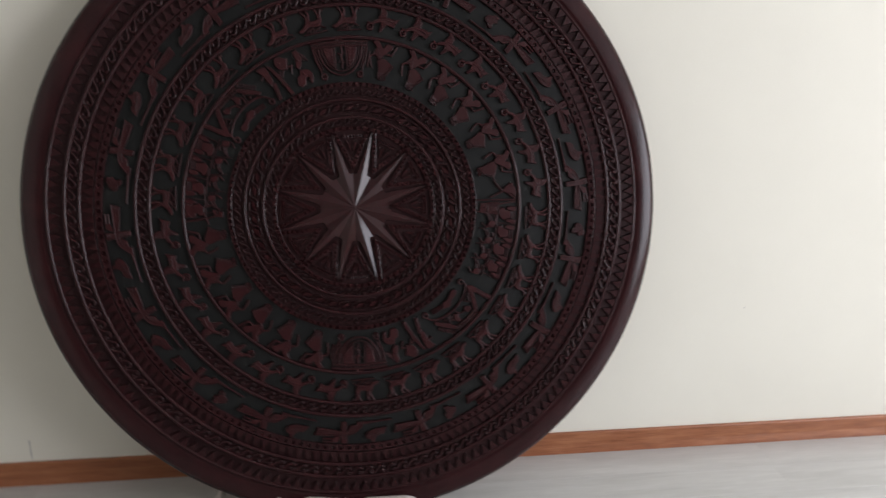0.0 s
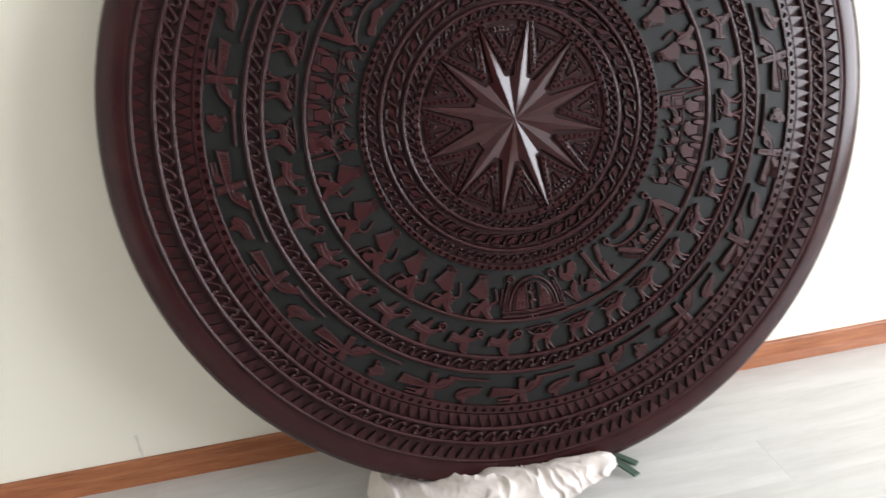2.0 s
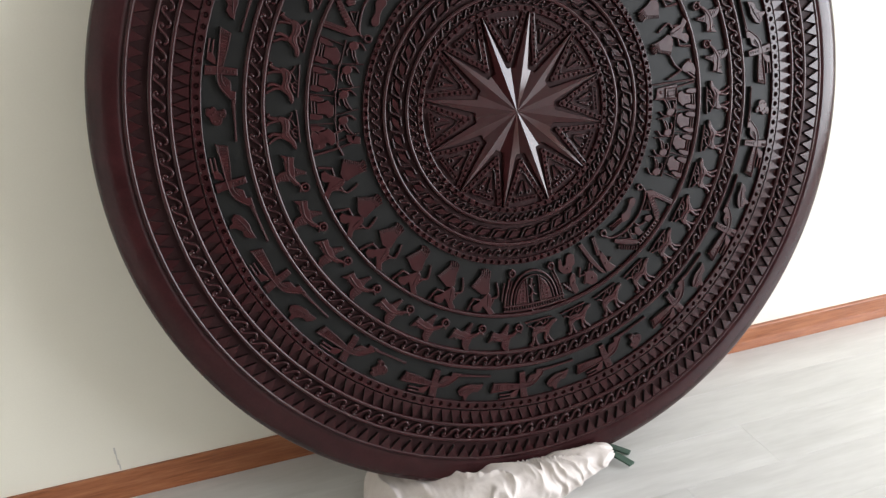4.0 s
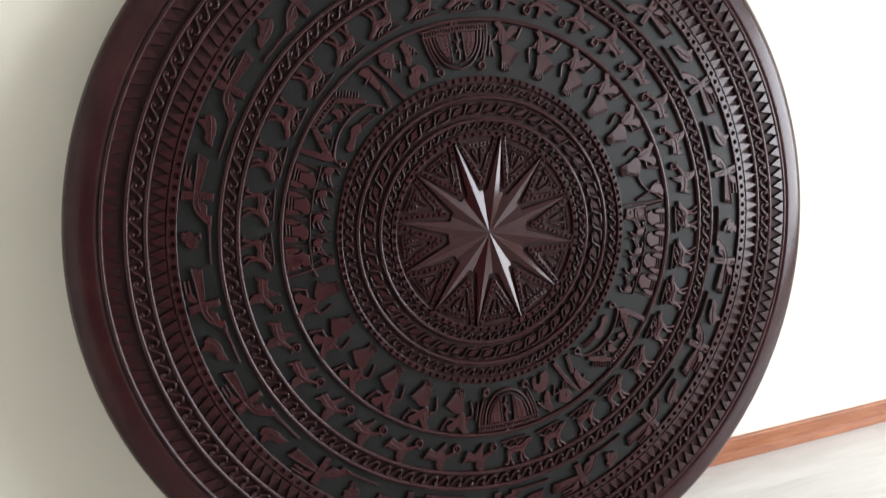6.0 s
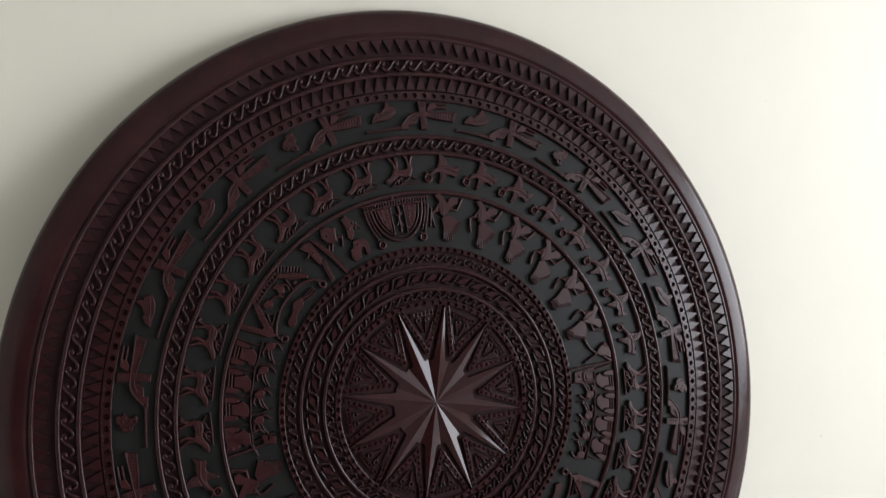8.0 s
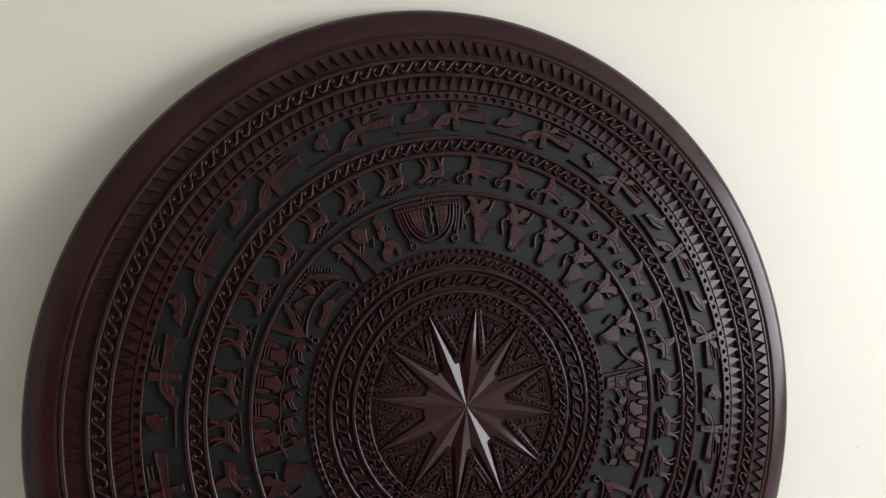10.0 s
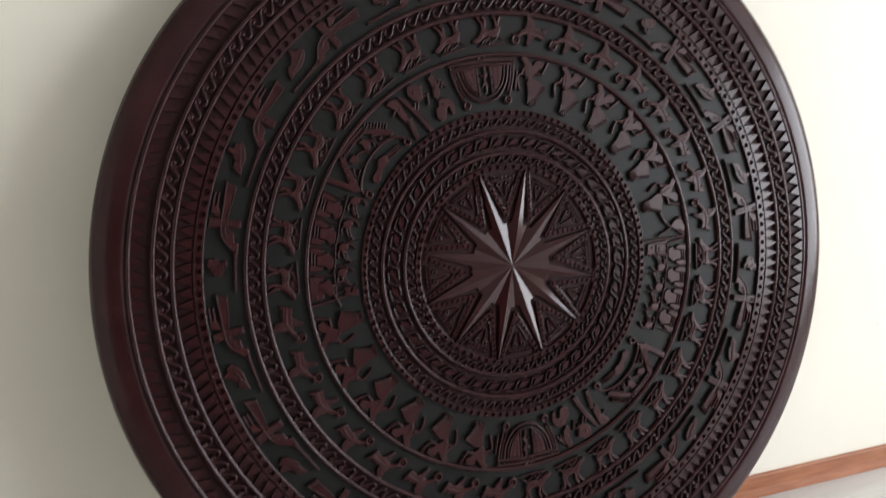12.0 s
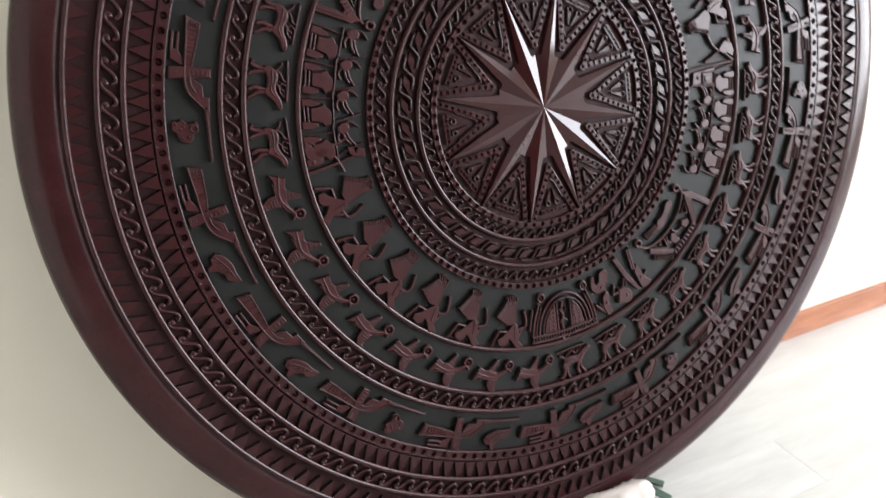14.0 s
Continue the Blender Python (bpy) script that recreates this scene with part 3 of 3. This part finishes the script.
stroke(bm, f, [(79, 24), (76, -19)], 4.0)
round_the_ring("arched_house_motif", bm, FIGURE, plaque, [96.8, -87.6], "carved house front with concentric arches and curled eaves", radius=0.42)

bm, f = bmesh.new(), band(0.4150)
stroke(bm, f, [(-56, -26), (-52, -16), (-19, -4), (11, 2), (47, 1), (78, -5), (98, -15), (108, -30)], 5.0, top=0.0006, smooth_steps=1)
for x, y in ((-53, -37), (106, -38)):
    ring_line(bm, f, x, y, 7.5, 5.4, top=0.0010, n=12)
plate(bm, f, [(-16, 57), (-12, 45), (-46, -8), (-56, 3)], top=0.0002)
for k in range(8):
    x, y = -20 - 4.0 * k, 47 - 6.0 * k
    stroke(bm, f, [(x + 4, y - 3), (x - 5, y + 3)], 2.6, top=0.0022, bottom=-0.0008)
plate(bm, f, [(-50, 16), (-46, -4), (-53, -19), (-64, -2), (-64, 12)], top=0.0006)
plate(bm, f, [(-57, 66), (-68, 63), (-64, 10), (-52, 10)], top=0.0004)
stroke(bm, f, [(-62, 60), (-58, 14)], 2.6, top=0.0020, bottom=-0.0005)
plate(bm, f, [(57, 50), (80, 25), (98, 0), (90, -6), (72, 16), (50, 42)], top=0.0002)
for k in range(8):
    x, y = 60 + 4.2 * k, 52 - 5.2 * k
    stroke(bm, f, [(x, y), (x + 8, y + 7)], 3.2)
    dome(bm, f, x - 1, y - 6, 1.8, top=0.0018, bottom=-0.0006, sides=6)
for y in (47.5, 57.0):
    stroke(bm, f, [(-16, y + 1), (18, y + 0.5), (56, y - 2)], 3.2, top=0.0004)
for k in range(9):
    stroke(bm, f, [(-12 + 8.0 * k, 57.5), (-12 + 8.0 * k, 48)], 3.6, top=0.0002)
stroke(bm, f, [(58, 29), (92, -4), (52, 3), (58, 29)], 3.8, top=0.0004)
dome(bm, f, 66, 9, 4.6, sides=8)
stroke(bm, f, [(-21, 20), (-12, 6), (-38, 0), (-21, 20)], 3.8, top=0.0004)
plate(bm, f, [(5, 36), (6, 22), (-3, 18), (-13, 28), (-10, 38)], top=0.0008)
stroke(bm, f, [(6, 28), (22, 24), (27, 9)], 4.4, smooth_steps=1)
plate(bm, f, [(28, 42), (42, 38), (44, 22), (34, 12), (26, 20), (30, 30)], top=0.0008)
stroke(bm, f, [(42, 30), (52, 20), (46, 8)], 4.0, smooth_steps=1)
plate(bm, f, [(27, -13), (50, -22), (38, -38), (22, -35), (6, -38), (-11, -46), (-23, -38), (-19, -28), (-7, -25), (8, -26)], top=0.0008, soft=1)
for y0, y1 in ((-24, -22), (-28, -28), (-33, -34)):
    stroke(bm, f, [(44, y0), (83, y1 - 5)], 3.0)
round_the_ring("boat_and_tent_motif", bm, FIGURE, plaque, [144.0, -41.5], "carved triangle frames over a curved boat shape", radius=0.42)

bm, f = bmesh.new(), band(0.4170)
plate(bm, f, [(-31, 50), (-22, 42), (-8, 0), (3, -54), (-9, -56), (-18, -8)], top=0.0002)
for k in range(8):
    dome(bm, f, -8 + 1.2 * k, -12 - 5.4 * k, 1.8, top=0.0020, bottom=-0.0005, sides=6)
plate(bm, f, [(-40, 2), (-30, -6), (-40, -51), (-52, -50)], top=0.0002)
stroke(bm, f, [(-36, -6), (-45, -46)], 2.2, top=0.0018, bottom=-0.0006)
plate(bm, f, [(-3, 55), (10, 53), (24, 40), (15, 15), (5, 14), (-6, 23), (-10, 39)], top=0.0008)
for path, w in (([(25, 42), (18, 26), (14, 12)], 4.0), ([(31, 20), (21, -3)], 4.2), ([(16, 20), (30, 17)], 4.0), ([(-4, 16), (-15, -1)], 4.4), ([(4, 14), (-6, 0)], 4.0)):
    stroke(bm, f, path, w)
plate(bm, f, [(43, 49), (54, 55), (58, 42), (60, 28), (56, 9), (45, -1), (39, 7), (45, 29)], top=0.0006)
for k in range(4):
    stroke(bm, f, [(56 + 5 * k, 50 - 6 * k), (52 + 4 * k, 36 - 6 * k)], 3.4)
stroke(bm, f, [(60, 40), (75, 16)], 4.4)
plate(bm, f, [(45, -3), (66, -5), (79, -22), (72, -47), (63, -46), (65, -25), (55, -28), (47, -47), (32, -49), (24, -39), (31, -18), (40, -17)], top=0.0008, soft=1)
plate(bm, f, [(-46, 53), (-33, 47), (-33, 25), (-34, 4), (-46, -8), (-49, 11), (-49, 28), (-58, 50)], top=0.0006)
stroke(bm, f, [(-48, 28), (-60, 22)], 4.4)
for x, y in ((53, -16), (50, 24), (3, 36), (-41, 24)):
    dome(bm, f, x, y, 3.6, top=0.0030, bottom=-0.0004, sides=8)
round_the_ring("crossed_pole_motif", bm, FIGURE, plaque, [119.5, -66.8], "carved crossed poles between plain angular shapes", radius=0.42)

bm, f = bmesh.new(), band(0.4350)
plate(bm, f, [(13, 23), (15, 9), (20, 0), (12, -8), (8, -13), (-5, -14), (-13, -12), (-18, -2), (-10, 4), (-7, 22)], top=0.0008)
plate(bm, f, [(27, 38), (28, 25), (23, 8), (18, 8), (15, 22), (17, 27), (16, 38)], top=0.0004)
plate(bm, f, [(-8, 38), (-8, 26), (-11, 10), (-17, 9), (-21, 20), (-19, 38)], top=0.0004)
for y in (34.5, 28.0):
    stroke(bm, f, [(16, y), (-8, y - 1.5)], 3.4, top=0.0004)
stroke(bm, f, [(41, -15), (8, -17.5), (-18, -17)], 2.6)
stroke(bm, f, [(30, 38), (29, -14)], 2.0, top=-0.0020)
stroke(bm, f, [(-11, -20), (2, -66)], 2.4)
plate(bm, f, [(37, -22), (46, -32), (42, -44), (31, -44), (23, -33), (28, -24)], top=0.0008, edge=2.0, soft=1)
for path in ([(43, -38), (47, -48), (35, -61)], [(27, -38), (12, -44), (0, -53)], [(26, -33), (14, -36), (4, -44)], [(28, -26), (18, -22), (9, -27)]):
    stroke(bm, f, path, 4.2, smooth_steps=1)
round_the_ring("jar_motif", bm, FIGURE, plaque, [159.6, 167.0, 174.3, 182.0, -1.0, -8.0, -15.0, -22.0], "carved jar shape with a plain angular shape above it", radius=0.42)

bm, f = bmesh.new(), band(0.4200)
stroke(bm, f, [(-45, -8), (-27, -3), (-16, 2), (-3, 15)], 5.0, smooth_steps=1)
plate(bm, f, [(-4, 15), (-14, 24), (-19, 37), (-10, 51), (4, 55), (16, 51), (6, 37), (5, 24)], top=0.0008)
stroke(bm, f, [(-2, 18), (5, -1), (13, -23)], 5.4, top=0.0004)
stroke(bm, f, [(-3, 22), (11, 37), (22, 52)], 5.0, top=0.0004)
dome(bm, f, -17, 42, 5.6, top=0.0024, sides=10)
round_the_ring("branching_motif", bm, FIGURE, plaque, [7.4, -178.4], "plain branching carved shape with a raised knob", radius=0.42)

bm, f = bmesh.new(), band(0.3960)
plate(bm, f, [(-16, -30), (-19, 26), (16, 28), (11, -34)], top=-0.0024)
stroke(bm, f, [(-12, -7), (-11, 23), (13, 23), (11, -8), (-12, -7)], 4.0, top=0.0010)
plate(bm, f, [(-6, -2), (-5, 17), (7, 17), (6, -2)], top=-0.0004)
dome(bm, f, -4, -19, 6.0, top=0.0, sides=10)
stroke(bm, f, [(-26, -44), (-24, 18), (-22, 74)], 4.6)
stroke(bm, f, [(-12, 26), (-17, 74)], 3.8)
stroke(bm, f, [(12, -38), (16, 20), (31, 20), (46, 15)], 3.8)
round_the_ring("square_panel_motif", bm, FIGURE, plaque, [0.9], "carved square within a square beside long bars", radius=0.42)

bm, f = bmesh.new(), band(0.4350)
stroke(bm, f, [(-5, 39), (0, -21), (8, -60)], 5.0)
plate(bm, f, [(25, -36), (24, -46), (10, -50), (21, -55), (16, -67), (-1, -64), (2, -50), (9, -39)], top=0.0004)
round_the_ring("edge_bar_motif", bm, FIGURE, plaque, [185.3], "carved slanting bar with a small cup shape", radius=0.42)

# ---- cloth bundle under the plaque, green strap ends ----
bm = bmesh.new()
NU, NV = 260, 56
rows = []
for i in range(NU + 1):
    u = i / NU
    x = -0.45 + 0.615 * u
    k = min(1.0, u / 0.45)
    k = k * k * (3 - 2 * k)
    e = max(0.0, (u - 0.66) / 0.34)
    e = e * e * (3 - 2 * e)
    y = -0.10 - 0.098 * k + 0.012 * e
    ry = (0.125 - 0.063 * k) * (1 - 0.48 * e)
    rz = (0.040 + 0.020 * k) * (1 - 0.44 * e)
    if u > 0.93:
        q = (u - 0.93) / 0.07
        ry, rz = ry * (1 - 0.75 * q ** 2.5), rz * (1 - 0.70 * q ** 2.5)
    if u < 0.06:
        q = 1 - u / 0.06
        ry, rz = ry * (1 - 0.5 * q ** 2), rz * (1 - 0.6 * q ** 2)
    lift = 0.046 * e - 0.001 * (1 - e)
    lift += (0.060 * (1 - 0.44 * e) - rz) * (u > 0.93)
    row = []
    for j in range(NV):
        a = 2 * math.pi * j / NV
        c, s_ = math.cos(a), math.sin(a)
        drift = 0.9 * noise.noise((x * 5, a * 0.7, 3.0))
        p = Vector((x * 21 + 1.8 * drift + 1.3 * c, c * 0.55, s_ * 0.55))
        ridge = 1 - min(1.0, 2.6 * abs(noise.noise(p + Vector((2, 7, 4)))))
        small = 1 - min(1.0, 2.8 * abs(noise.noise(p * 2.1 + Vector((9, 1, 3)))))
        fold = 0.50 * noise.noise(p * 0.5 + Vector((5, 2, 1))) + 0.32 * ridge ** 1.6 + 0.07 * small ** 2 - 0.18
        k = 1 + 0.48 * fold * (1.2 if s_ > -0.4 else 0.4)
        z = rz + rz * s_ * k + lift
        row.append(bm.verts.new((x + 0.008 * noise.noise((x * 30, c * 2, s_ * 2)), y + ry * c * k, max(0.0, z))))
    rows.append(row)
for a, b in zip(rows, rows[1:]):
    for j in range(NV):
        bm.faces.new((a[j], a[(j + 1) % NV], b[(j + 1) % NV], b[j]))
bm.faces.new(rows[0])
bm.faces.new(rows[-1])
tagged(link("wadded_cloth", bm, CLOTH, smooth=70), "crumpled white cloth bundle tucked under the round plaque", "cloth")


def strap_end(x0, y0, x1, y1, width, z):
    bm = bmesh.new()
    d = Vector((x1 - x0, y1 - y0, 0)).normalized()
    nrm = Vector((-d.y, d.x, 0)) * width / 2
    rows = []
    for k in range(7):
        t = k / 6
        p = Vector((x0 + (x1 - x0) * t, y0 + (y1 - y0) * t, z + 0.004 * math.sin(t * 3)))
        up = Vector((0, 0, 0.0035))
        rows.append([bm.verts.new(q) for q in (p - nrm * 1.0, p - nrm * 0.9 + up, p + nrm * 0.9 + up, p + nrm, p + nrm * 0.9 - up * 0.6, p - nrm * 0.9 - up * 0.6)])
    for a, b in zip(rows, rows[1:]):
        for j in range(6):
            bm.faces.new((a[j], a[(j + 1) % 6], b[(j + 1) % 6], b[j]))
    bm.faces.new(rows[0])
    bm.faces.new(rows[-1])
    return tagged(link("strap_end", bm, STRAP, smooth=30), "short dark green strap end lying on the floor", "strap", group="green strap ends")


strap_end(0.165, -0.025, 0.252, -0.126, 0.019, 0.0045)
strap_end(0.168, -0.050, 0.229, -0.178, 0.021, 0.0120)

# ---- marks on the wall, skirting and floor ----
wall_front = bpy.data.objects["wall_front"]


def wall_mark(path, width):
    bm = bmesh.new()
    for (x0, z0), (x1, z1) in zip(path, path[1:]):
        box(bm, min(x0, x1) - width / 2, max(x0, x1) + width / 2, ROOM_F - 0.0012, ROOM_F, min(z0, z1), max(z0, z1))
    return link("scuff", bm, SCUFF, wall_front, "thin grey scuff on the wall paint")


wall_mark([(-1.0235, 0.081), (-1.0245, 0.097), (-1.0275, 0.112), (-1.0265, 0.132), (-1.029, 0.150)], 0.0018)
wall_mark([(1.3485, 0.5125), (1.3485, 0.5165)], 0.004)
wall_mark([(1.131, 1.563), (1.131, 1.5655)], 0.003)

# ---- floor planks: boards 0.17 x 1.22 m, cut short at the side walls ----
PW, PL = 0.17, 1.22


def plank(length):
    bm = bmesh.new()
    g, b = 0.00012, 0.0004
    rings = [[bm.verts.new(p) for p in ((d, d, z), (length - d, d, z), (length - d, PW - d, z), (d, PW - d, z))] for d, z in ((g, -0.006), (g, -0.0008), (g + b, 0.0))]
    for lower, upper in zip(rings, rings[1:]):
        for k in range(4):
            bm.faces.new((lower[k], lower[(k + 1) % 4], upper[(k + 1) % 4], upper[k]))
    bm.faces.new(rings[-1])
    return link("plank", bm, PLANK, floor)


whole = None
shifts = {0: 1.439, 1: 0.20, 2: 0.596}
for row in range(math.ceil((ROOM_F - ROOM_B) / PW) + 1):
    y = 0.045 - row * PW
    if y < ROOM_B:
        break
    shift = shifts.get(row, random.uniform(0, PL))
    for k in range(-6, 6):
        x0, x1 = max(ROOM_L, shift + k * PL), min(ROOM_R, shift + (k + 1) * PL)
        if x1 - x0 < 0.01:
            continue
        if x1 - x0 < PL - 0.001:
            ob = plank(x1 - x0)
        elif whole is None:
            ob = whole = plank(PL)
        else:
            ob = whole.copy()
            scene.collection.objects.link(ob)
        ob.location = (x0, y, 0)
